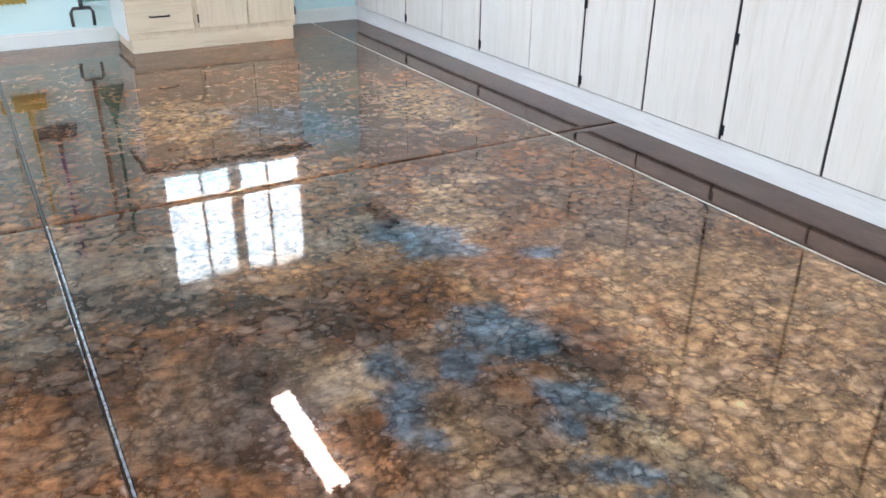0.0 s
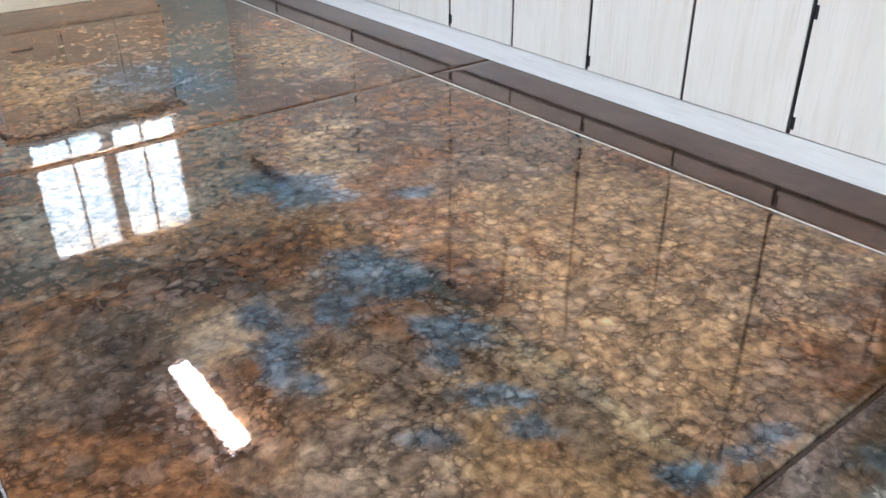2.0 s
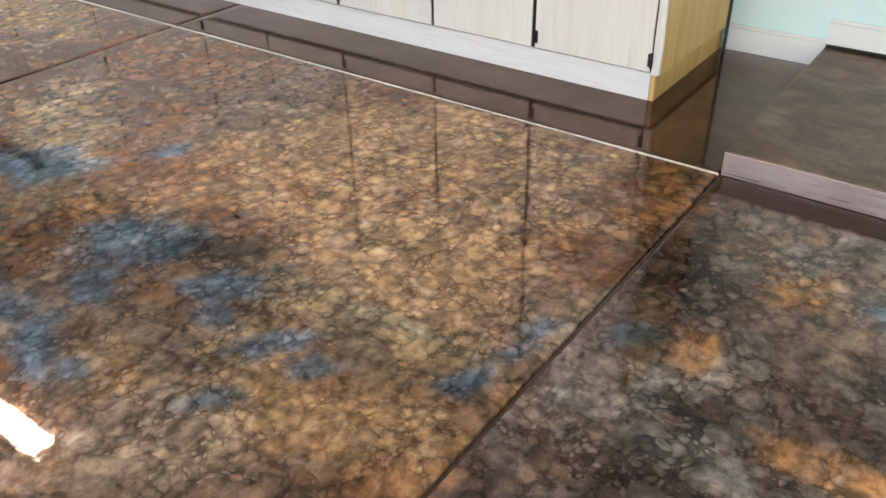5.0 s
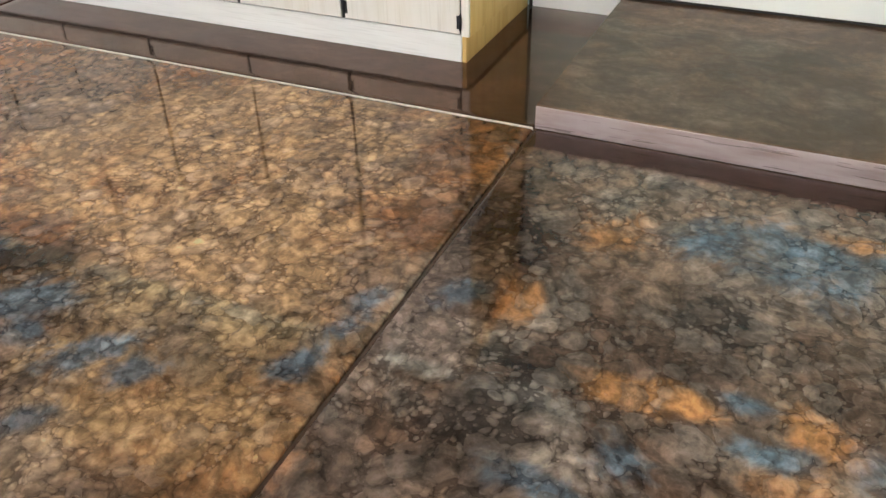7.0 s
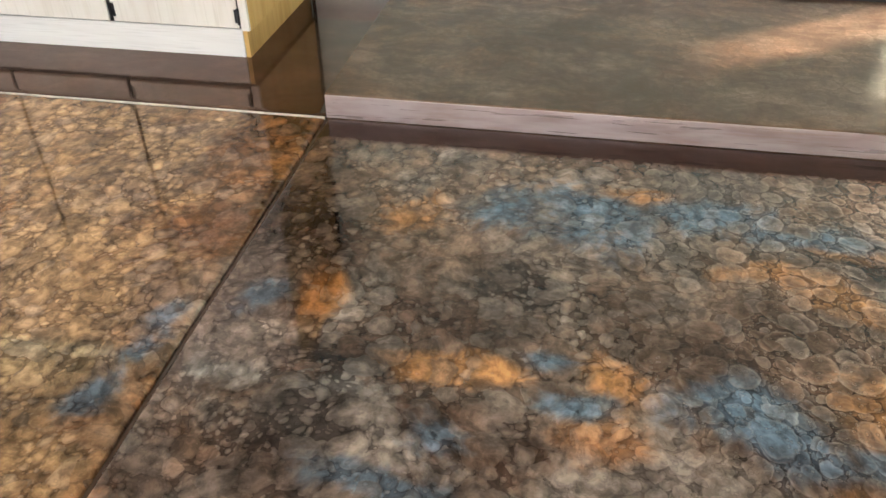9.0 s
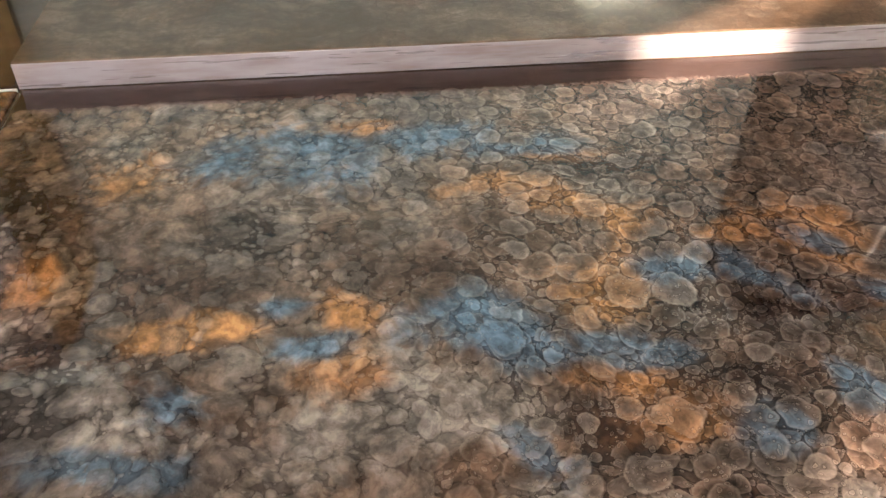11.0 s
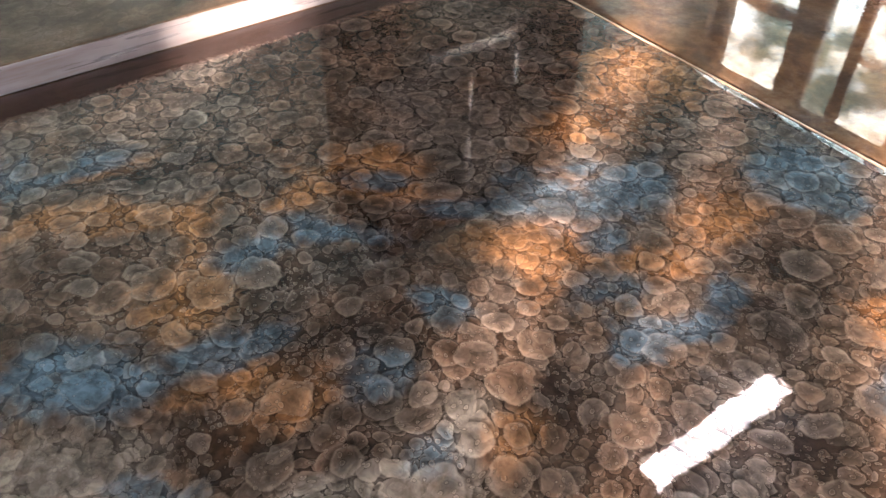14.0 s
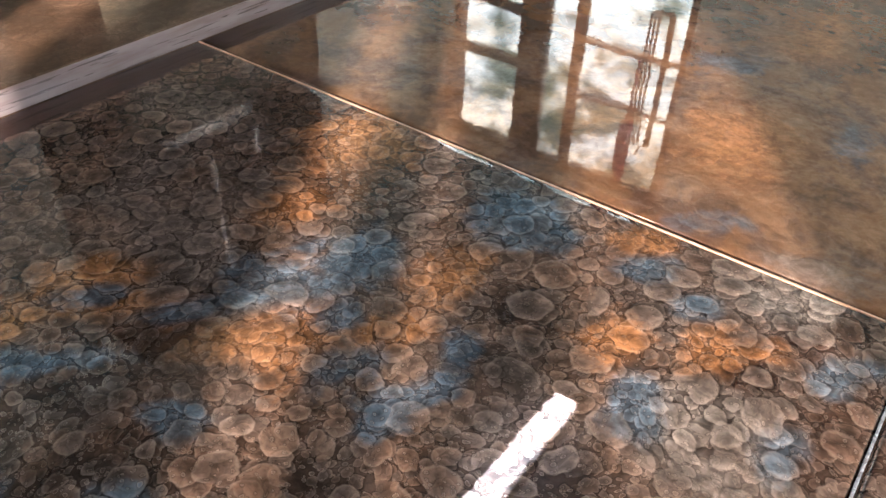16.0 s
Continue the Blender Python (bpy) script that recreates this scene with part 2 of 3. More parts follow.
        inside = n.math("MULTIPLY", n.ramp(edge, 0.0, 0.05), calm)
        rim = n.math("MULTIPLY", inside, n.ramp(edge, 0.11, 0.03))
        crease = n.math("MULTIPLY", n.math("MULTIPLY", n.ramp(edge, -0.16, -0.005), n.ramp(edge, 0.04, 0.0)), calm)
        shade = n.math("MULTIPLY", n.ramp(s[2], 0, 1, 0.80, 1.20), n.math("ADD", n.math("MULTIPLY", disc, n.ramp(edge, 0.02, 0.34, 1.32, 0.66)), n.math("MULTIPLY", n.math("SUBTRACT", 1.0, disc), n.ramp(edge, 0.0, 0.34, 0.68, 1.14))))
        lobe_col = n.vmath("SCALE", n.mix(n.ramp(s[1], 0.6, 1.0, 0, 0.45), pig, (0.30, 0.245, 0.20)), shade)
        col = n.mix(n.math("MULTIPLY", crease, n.math("MULTIPLY_ADD", disc, 0.28 * lobe, 0.18 * lobe)), col, (0.022, 0.013, 0.010))
        col = n.mix(n.math("MULTIPLY", inside, 0.45 * lobe if scale > 60 else n.math("MULTIPLY_ADD", disc, -0.25 * lobe, 0.92 * lobe)), col, lobe_col)
        col = n.mix(n.math("MULTIPLY", rim, n.math("MULTIPLY_ADD", disc, 0.8 * pale * lobe, 0.2 * pale * lobe)), col, (0.58, 0.47, 0.36))
        dome = n.math("MULTIPLY", n.math("SQRT", n.math("MAXIMUM", edge, 0.0)), 0.5 / scale)
        height = n.math("MAXIMUM", height, n.math("ADD", n.math("MULTIPLY", height, 0.35), dome))
    col = n.vmath("SCALE", col, n.ramp(n.noise(n.vmath("ADD", q, (1.7, 4.4, 0)), 7.0, 4, 0.65), 0.34, 0.66, 0.70, 1.24))
    col = n.vmath("SCALE", col, n.ramp(grain, 0.32, 0.68, 1.0 - 0.40 * lobe, 1.0 + 0.30 * lobe))
    col = n.vmath("MINIMUM", n.vmath("MULTIPLY", col, (1.10 * tone, 1.06 * tone, 1.12 * tone)), (0.85, 0.8, 0.75))
    if plain:
        # long clouded smears left by the squeegee
        smear = n.noise(n.vmath("MULTIPLY", q, (3.2, 1.3, 1.0)), 2.6, 5, 0.68)
        col = n.vmath("SCALE", col, n.ramp(smear, 0.36, 0.64, 0.45, 1.45))
    if brown:
        col = n.mix(brown, col, stain)
    if not plain:
        col = n.mix(n.ramp(level.outputs[1], -3.16, -3.18, 0, 0.45), col, n.mix(n.ramp(drift3, 0.4, 0.6), (0.20, 0.095, 0.05), (0.46, 0.22, 0.09)))
        # the riser's dark reflection, painted into the floor colour as a brown strip
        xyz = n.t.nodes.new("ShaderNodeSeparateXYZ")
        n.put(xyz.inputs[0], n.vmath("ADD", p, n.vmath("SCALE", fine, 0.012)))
        riser_reflection = n.math("MULTIPLY", n.ramp(xyz.outputs[0], 2.755, 2.785), n.ramp(xyz.outputs[1], 0.01, -0.01))
        col = n.mix(n.math("MULTIPLY", riser_reflection, 0.92), col, (0.040, 0.016, 0.009))
    peel = n.math("ADD", n.math("MULTIPLY", n.noise(p, 48, 1, 0.5), 0.26), n.math("MULTIPLY", n.noise(p, 7, 1, 0.4), 1.6))
    wave = n.bump(peel, 0.07, 0.004)
    n.set(Base_Color=col, Metallic=0.12, Specular_IOR_Level=0.0, Roughness=n.ramp(drift3, 0.3, 0.7, 0.35, 0.5), Normal=n.bump(n.math("MULTIPLY", height, n.math("MULTIPLY_ADD", disc, -0.8, 1.0)), 0.42 * lobe, 1.0),
          Coat_Weight=0.32, Coat_Roughness=sheen, Coat_IOR=1.45, Coat_Normal=wave)
    # flakes that lie level in the resin give a mirror in the pigment's own colour
    flat = n.t.nodes.new("ShaderNodeBsdfPrincipled")
    for key, value in (("Base Color", col), ("Metallic", 1.0), ("Roughness", 0.022 + sheen), ("Normal", wave),
                       ("Coat Weight", 0.32), ("Coat Roughness", sheen), ("Coat IOR", 1.45), ("Coat Normal", wave)):
        n.put(flat.inputs[key], value)
    both = n.t.nodes.new("ShaderNodeMixShader")
    both.inputs[0].default_value = mirror
    n.t.links.new(n.bsdf.outputs[0], both.inputs[1])
    n.t.links.new(flat.outputs[0], both.inputs[2])
    n.t.links.new(both.outputs[0], n.t.nodes["Material Output"].inputs[0])
    return n.mat


def paint_material(name, colour, rough=0.55, dirt=0.06, bump=0.12):
    n = Nodes(name)
    p = n.coords()
    big, small = n.noise(p, 1.3, 4, 0.6), n.noise(p, 60, 3, 0.6)
    col = n.mix(n.ramp(big, 0.35, 0.75, 0, dirt * 3), colour, [v * 0.8 for v in colour])
    n.set(Base_Color=col, Roughness=n.ramp(big, 0.3, 0.7, rough - 0.07, rough + 0.08), Normal=n.bump(small, bump, 0.004))
    return n.mat


def wood_material(name, light, dark, rough=0.5, along=2, streak=1.0):
    """Grained timber; along: the axis of the grain."""
    n = Nodes(name)
    info = n.t.nodes.new("ShaderNodeObjectInfo")
    p = n.vmath("ADD", n.coords(), n.vmath("SCALE", (3.1, 5.7, 9.3), info.outputs["Random"]))
    scale = [14.0, 14.0, 14.0]
    scale[along] = 1.1
    g = n.vmath("MULTIPLY", p, tuple(scale))
    flow = n.noise(g, 1.0, 4, 0.6, distort=0.6)
    scale2 = [150.0, 150.0, 150.0]
    scale2[along] = 5.0
    pores = n.noise(n.vmath("MULTIPLY", p, tuple(scale2)), 1.0, 2, 0.5)
    cloud = n.noise(p, 1.6, 3, 0.5)
    col = n.mix(n.math("MULTIPLY", n.ramp(flow, 0.42, 0.68), 0.8 * streak), light, dark)
    col = n.mix(n.ramp(pores, 0.54, 0.72, 0, 0.45 * streak), col, [v * 0.72 for v in dark])
    col = n.mix(n.ramp(cloud, 0.35, 0.7, 0, 0.3), col, [v * 0.88 for v in light])
    n.set(Base_Color=col, Roughness=n.ramp(flow, 0.3, 0.7, rough - 0.06, rough + 0.1), Normal=n.bump(n.math("ADD", flow, pores), 0.15, 0.002))
    return n.mat


def plain_material(name, colour, rough=0.5, metal=0.0, grain=40.0):
    n = Nodes(name)
    p = n.coords()
    v = n.noise(p, grain, 3, 0.6)
    n.set(Base_Color=n.mix(n.ramp(v, 0.35, 0.7), [c * 0.85 for c in colour], [min(1, c * 1.1) for c in colour]), Metallic=metal,
          Roughness=n.ramp(v, 0.3, 0.7, max(0.03, rough - 0.07), rough + 0.07), Normal=n.bump(v, 0.06, 0.002))
    return n.mat


def glow_material(name, colour, strength):
    n = Nodes(name)
    n.set(Base_Color=(0.02, 0.02, 0.02), Emission_Color=colour, Emission_Strength=strength)
    return n.mat


def garden_material():
    """Blown-out garden light, broken by darker greenery."""
    n = Nodes("bright_outdoors_garden")
    p = n.coords(world=True)
    leaf = n.noise(n.vmath("MULTIPLY", p, (1.0, 1.0, 1.6)), 1.7, 4, 0.6)
    n.set(Base_Color=(0.02, 0.02, 0.02), Emission_Color=n.mix(n.ramp(leaf, 0.38, 0.56), (0.10, 0.15, 0.12), (0.84, 1.0, 0.97)), Emission_Strength=0.75)
    return n.mat


def glass_material(name):
    n = Nodes(name)
    n.set(Base_Color=(0.97, 1, 0.99), Transmission_Weight=1.0, Roughness=0.0, IOR=1.1)
    return n.mat


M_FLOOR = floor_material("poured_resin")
M_SLAB = floor_material("poured_resin_landing", brown=0.4, lobe=0.5, plain=True, sheen=0.12, mirror=0.3, tone=0.50, stain=(0.215, 0.13, 0.078))
M_BORDER = floor_material("poured_resin_border", brown=0.78, lobe=0.4, plain=True, sheen=0.06, mirror=0.6)
M_GROOVE = plain_material("joint_shadow", (0.07, 0.040, 0.026), 0.15)
M_WALL = paint_material("pale_green_wall_paint", (0.70, 0.89, 0.91))
M_TRIM = paint_material("white_trim_paint", (0.80, 0.83, 0.84), 0.38, 0.03, 0.05)
M_CEIL = paint_material("ceiling_paint", (0.80, 0.77, 0.72), 0.8)
M_WASH = wood_material("whitewashed_oak", (0.76, 0.73, 0.70), (0.66, 0.61, 0.55), 0.5, streak=0.7)
M_WASH_H = wood_material("whitewashed_oak_board", (0.80, 0.79, 0.80), (0.68, 0.66, 0.66), 0.45, along=1, streak=0.7)
M_PLY = wood_material("yellow_plywood", (0.66, 0.43, 0.15), (0.55, 0.32, 0.10), 0.5, along=2)
M_CREAM = wood_material("cream_oak", (0.74, 0.63, 0.48), (0.64, 0.51, 0.36), 0.5, along=2)
M_CREAM_H = wood_material("cream_oak_drawer", (0.74, 0.63, 0.48), (0.64, 0.51, 0.36), 0.5, along=0)
M_BLACK = plain_material("black_hinge_metal", (0.02, 0.02, 0.025), 0.4, 0.6)
# near black, painted in place of the shade inside narrow gaps
M_DARK = plain_material("gap_shade_black", (0.012, 0.011, 0.011), 0.7)
M_POLISHED = plain_material("polished_chrome", (0.95, 0.96, 0.97), 0.36, 1.0)
M_GLASS = glass_material("window_glass")
M_OUT = glow_material("bright_outdoors", (0.74, 0.92, 1.0), 0.44)
M_OUT_S = garden_material()
M_TUBE = glow_material("fluorescent_tube", (0.93, 0.98, 1.0), 2.4)
M_ENAMEL = plain_material("white_enamel", (0.78, 0.78, 0.76), 0.35)


def step_material():
    n = Nodes("copper_brown_step_paint")
    p = n.coords(world=True)
    a = n.noise(n.vmath("MULTIPLY", p, (1, 2.2, 14)), 1.4, 4, 0.6)
    b = n.noise(n.vmath("MULTIPLY", p, (1, 0.5, 14)), 6, 3, 0.6)
    col = n.mix(n.ramp(a, 0.35, 0.7), (0.47, 0.40, 0.42), (0.34, 0.26, 0.25))
    col = n.mix(n.ramp(b, 0.58, 0.72, 0, 0.28), col, (0.30, 0.19, 0.14))
    n.set(Base_Color=col, Metallic=0.5, Roughness=n.ramp(b, 0.3, 0.7, 0.26, 0.40), Coat_Weight=0.8, Coat_Roughness=0.12, Normal=n.bump(a, 0.15, 0.01))
    return n.mat


M_STEP = step_material()

# ---- mesh helpers ----


def box(bm, x0, x1, y0, y1, z0, z1, bevel=0.0, seg=2):
    """Adds a box, its edges rounded by bevel."""
    vs = [bm.verts.new((x, y, z)) for z in (z0, z1) for y in (y0, y1) for x in (x0, x1)]
    fs = [bm.faces.new([vs[i] for i in f]) for f in ((0, 2, 3, 1), (4, 5, 7, 6), (0, 1, 5, 4), (2, 6, 7, 3), (0, 4, 6, 2), (1, 3, 7, 5))]
    if bevel:
        edges = list({e for f in fs for e in f.edges})
        bmesh.ops.bevel(bm, geom=edges, offset=bevel, segments=seg, affect="EDGES", profile=0.5)
    return bm


def tube(bm, points, radius, sides=10, taper=None):
    """Sweeps a round bar along the points."""
    pts = [Vector(p) for p in points]
    rings = []
    side = None
    for i, p in enumerate(pts):
        d = (pts[min(i + 1, len(pts) - 1)] - pts[max(i - 1, 0)]).normalized()
        if side is None:
            side = d.orthogonal().normalized()
        side = (side - d * side.dot(d)).normalized()
        other = d.cross(side)
        r = radius if taper is None else radius * taper[i]
        rings.append([bm.verts.new(p + (side * math.cos(a) + other * math.sin(a)) * r) for a in (2 * math.pi * k / sides for k in range(sides))])
    for a, b in zip(rings, rings[1:]):
        for k in range(sides):
            f = bm.faces.new((a[k], a[(k + 1) % sides], b[(k + 1) % sides], b[k]))
            f.smooth = True
    bm.faces.new(rings[0][::-1])
    bm.faces.new(rings[-1])
    return bm


def part(name, bm, material, parent=None, label="", origin=None):
    """Links a bmesh as one mesh object, under a thing or a part."""
    bmesh.ops.recalc_face_normals(bm, faces=bm.faces)
    me = bpy.data.meshes.new(name)
    if origin is not None:
        bmesh.ops.translate(bm, verts=bm.verts, vec=-Vector(origin))
    bm.to_mesh(me)
    bm.free()
    me.materials.append(material)
    ob = new(name, me)
    if origin is not None:
        ob.location = origin
    if parent is not None:
        ob.parent = parent
    if label:
        ob["label"] = label
    return ob


def block(name, b, material, parent=None, bevel=0.003, label=""):
    return part(name, box(bmesh.new(), *b, bevel), material, parent, label)


def thing(name, place, label, category, group="", kind=""):
    ob = new(name)
    ob.location = place
    return tagged(ob, label, category, group, kind)


# ---- floor ----
J1, J0 = 2.905, 0.40
floor = block("floor", (WEST - 0.1, EAST + 0.12, SOUTH - 0.12, NORTH + 0.12, -0.14, -0.011), M_GROOVE, bevel=0)
tagged(floor, "glossy brown, orange and blue poured resin floor with straight joints", "floor", kind="structure")


def pigment(px, py, spots):
    """How far each point lies from the nearest splotch, in splotch radii; the pour bends their outlines."""
    bend = np.array([noise.noise_vector((x * 2.3, y * 2.3, 4.0)) * 0.06 + noise.noise_vector((x * 6.5, y * 6.5, 9.0)) * 0.025 for x, y in zip(px, py)])
    x, y, best = px + bend[:, 0], py + bend[:, 1], np.full(len(px), 4.0)
    for sx, sy, a, b, turn in spots:
        c, s = math.cos(radians(turn)), math.sin(radians(turn))
        dx, dy = x - sx, y - sy
        best = np.minimum(best, np.hypot((c * dx + s * dy) / a, (c * dy - s * dx) / b))
    return best


def floor_panel(x0, x1, y0, y1, material):
    """One poured bay of the floor, its edges rounded off into the joints."""
    round_off = [(0.0, 0.0105), (0.0012, 0.0066), (0.0035, 0.0034), (0.007, 0.0011), (0.012, 0.0)]

    def line(a, b, lo, hi):
        out, v = [(a + d, z) for d, z in round_off], a + 0.035
        while v < b - 0.035:
            out.append((v, 0.0))
            v += 0.035 if lo < v < hi else 0.3
        return out + [(b - d, z) for d, z in reversed(round_off)]

    us, vs = line(x0, x1, 0.35, 2.95), line(y0, y1, -4.6, 4.4)
    verts = [(u, v, -max(zu, zv)) for v, zv in vs for u, zu in us]
    w = len(us)
    faces = [(r * w + k, r * w + k + 1, (r + 1) * w + k + 1, (r + 1) * w + k) for r in range(len(vs) - 1) for k in range(w - 1)]
    me = bpy.data.meshes.new("floor_panel")
    me.from_pydata(verts, [], faces)
    me.polygons.foreach_set("use_smooth", [True] * len(faces))
    me.materials.append(material)
    if x0 > -2.5 and x1 < 3:
        xy = np.array(verts)
        for name, spots in (("blue_pigment", BLUES_NORTH + BLUES_EAST + BLUES_SOUTH + BLUES_FAR), ("orange_pigment", ORANGES_NORTH + ORANGES_EAST + ORANGES_SOUTH),
                            ("dark_pigment", DARKS_NORTH + DARKS_EAST + DARKS_SOUTH), ("pale_pigment", PALES)):
            me.attributes.new(name, "FLOAT", "POINT").data.foreach_set("value", pigment(xy[:, 0], xy[:, 1], spots).astype(np.float32))
    new("floor_panel", me).parent = floor


xs = [WEST, -2.1, J0, J1, EAST]
ys = [SOUTH, -3.17, 0.0, 2.80, NORTH]
GX, GY = [0.0, 0.0055, 0.0055, 0.002, 0.0], [0.0, 0.0055, 0.0055, 0.0025, 0.0]
for i in range(4):
    for j in range(4):
        if i == 3 and j < 2:
            continue
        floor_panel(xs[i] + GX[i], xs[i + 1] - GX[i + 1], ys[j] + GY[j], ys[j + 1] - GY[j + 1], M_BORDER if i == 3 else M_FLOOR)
landing = block("landing", (J1, EAST + 0.12, SOUTH - 0.12, 0.0, -0.02, 0.087), M_SLAB, bevel=0.006)
tagged(landing, "low raised landing with brown and grey resin top", "landing", kind="structure")
block("riser", (J1 - 0.004, J1 - 0.0005, SOUTH, -0.002, 0.001, 0.083), M_STEP, landing, 0.001, "copper-brown painted riser")

M_ALU = plain_material("pale_metal_strip", (0.90, 0.86, 0.82), 0.38, 0.6)
M_COPPER = plain_material("copper_strip", (0.80, 0.52, 0.37), 0.36, 0.7)
M_STRIP = plain_material("grey_metal_strip", (0.50, 0.50, 0.56), 0.28, 0.8)


def joint_strip(b, material, label):
    part("joint_strip", box(bmesh.new(), *b, 0.0012), material, floor, label)


joint_strip((J1 - 0.0045, J1 + 0.0025, 0.006, NORTH, -0.0105, 0.0016), M_ALU, "thin pale metal joint strip")
joint_strip((WEST, J1 - 0.006, -3.1665, -3.1595, -0.0105, 0.0014), M_COPPER, "thin copper joint strip")
joint_strip((J0 - 0.0005, J0 + 0.006, -3.158, 2.797, -0.0105, 0.0008), M_STRIP, "thin grey metal joint strip")

# ---- walls and ceiling ----


def wall(name, boxes, label):
    bm = bmesh.new()
    for b in boxes:
        box(bm, *b)
    return tagged(part(name, bm, M_WALL), label, "wall", kind="structure")


T = 0.12
wall("wall_east", [(EAST, EAST + T, SOUTH - T, NORTH + T, 0.0, CEIL)], "pale green-white painted wall behind cabinets and landing")
W0, W1, WZ0, WZ1 = 1.46, 2.74, 1.16, 2.28
# unseen slits added to this wall to shape the sun beams indoors
SLITS = [(-1.52, -1.18), (-2.60, -2.26), (-3.96, -3.70), (-4.27, -4.12), (-5.40, -4.60)]
SILL = 1.68
boxes = [(WEST - T, EAST, NORTH, NORTH + T, 0, WZ0), (WEST - T, EAST, NORTH, NORTH + T, WZ1, CEIL), (W1, EAST, NORTH, NORTH + T, WZ0, WZ1), (WEST - T, W0, NORTH, NORTH + T, WZ0, SILL)]
edges = [WEST - T] + [v for s in sorted(SLITS) for v in s] + [W0]
boxes += [(edges[k], edges[k + 1], NORTH, NORTH + T, SILL, WZ1) for k in range(0, len(edges), 2)]
wall("wall_north", boxes, "pale blue-white painted wall with a double window")
G0, G1, GZ = 2.07, 3.88, 2.0
wall("wall_south", [(WEST - T, G0, SOUTH - T, SOUTH, 0, CEIL), (G1, EAST, SOUTH - T, SOUTH, 0, CEIL), (G0, G1, SOUTH - T, SOUTH, GZ, CEIL)], "pale painted wall with a glazed door")
wall("wall_west", [(WEST - T, WEST, SOUTH, -1.5, 0, CEIL), (WEST - T, WEST, 3.3, NORTH, 0, CEIL), (WEST - T, WEST, -1.5, 3.3, 2.25, CEIL)], "painted wall with an open garage doorway")
tagged(block("ceiling", (WEST - T, EAST + T, SOUTH - T, NORTH + T, CEIL, CEIL + 0.1), M_CEIL, bevel=0), "plain off-white garage ceiling", "ceiling", kind="structure")
tagged(block("ground", (-60, 60, -60, 60, -0.4, -0.15), plain_material("concrete_drive", (0.32, 0.31, 0.29), 0.8), bevel=0), "pale concrete ground outside", "ground", kind="structure")


def baseboard(b, b2):
    bm = box(bmesh.new(), *b, 0.002)
    box(bm, *b2, 0.003)
    tagged(part("baseboard", bm, M_TRIM), "white painted wooden baseboard", "baseboard", kind="structure")


# shade under the baseboard, put in as a near-black strip
tagged(block("trim", (EAST - 0.010, EAST - 0.0005, SOUTH, -0.001, 0.088, 0.099), M_DARK, None, 0), "dark strip standing for the shade under the baseboard", "trim", kind="structure")
baseboard((EAST - 0.014, EAST, SOUTH, 0.0, 0.100, 0.19), (EAST - 0.009, EAST, SOUTH, 0.0, 0.19, 0.205))
baseboard((EAST - 0.014, EAST, 0.0, 0.408, 0.0, 0.10), (EAST - 0.009, EAST, 0.0, 0.408, 0.10, 0.115))
baseboard((WEST, 1.30, NORTH - 0.014, NORTH, 0.0, 0.10), (WEST, 1.30, NORTH - 0.009, NORTH, 0.10, 0.115))
baseboard((2.58, 3.36, NORTH - 0.014, NORTH, 0.0, 0.10), (2.58, 3.36, NORTH - 0.009, NORTH, 0.10, 0.115))

# ---- tall cabinets along the east wall ----
FRONT, TOP, KICK = 3.313, 1.64, 0.120


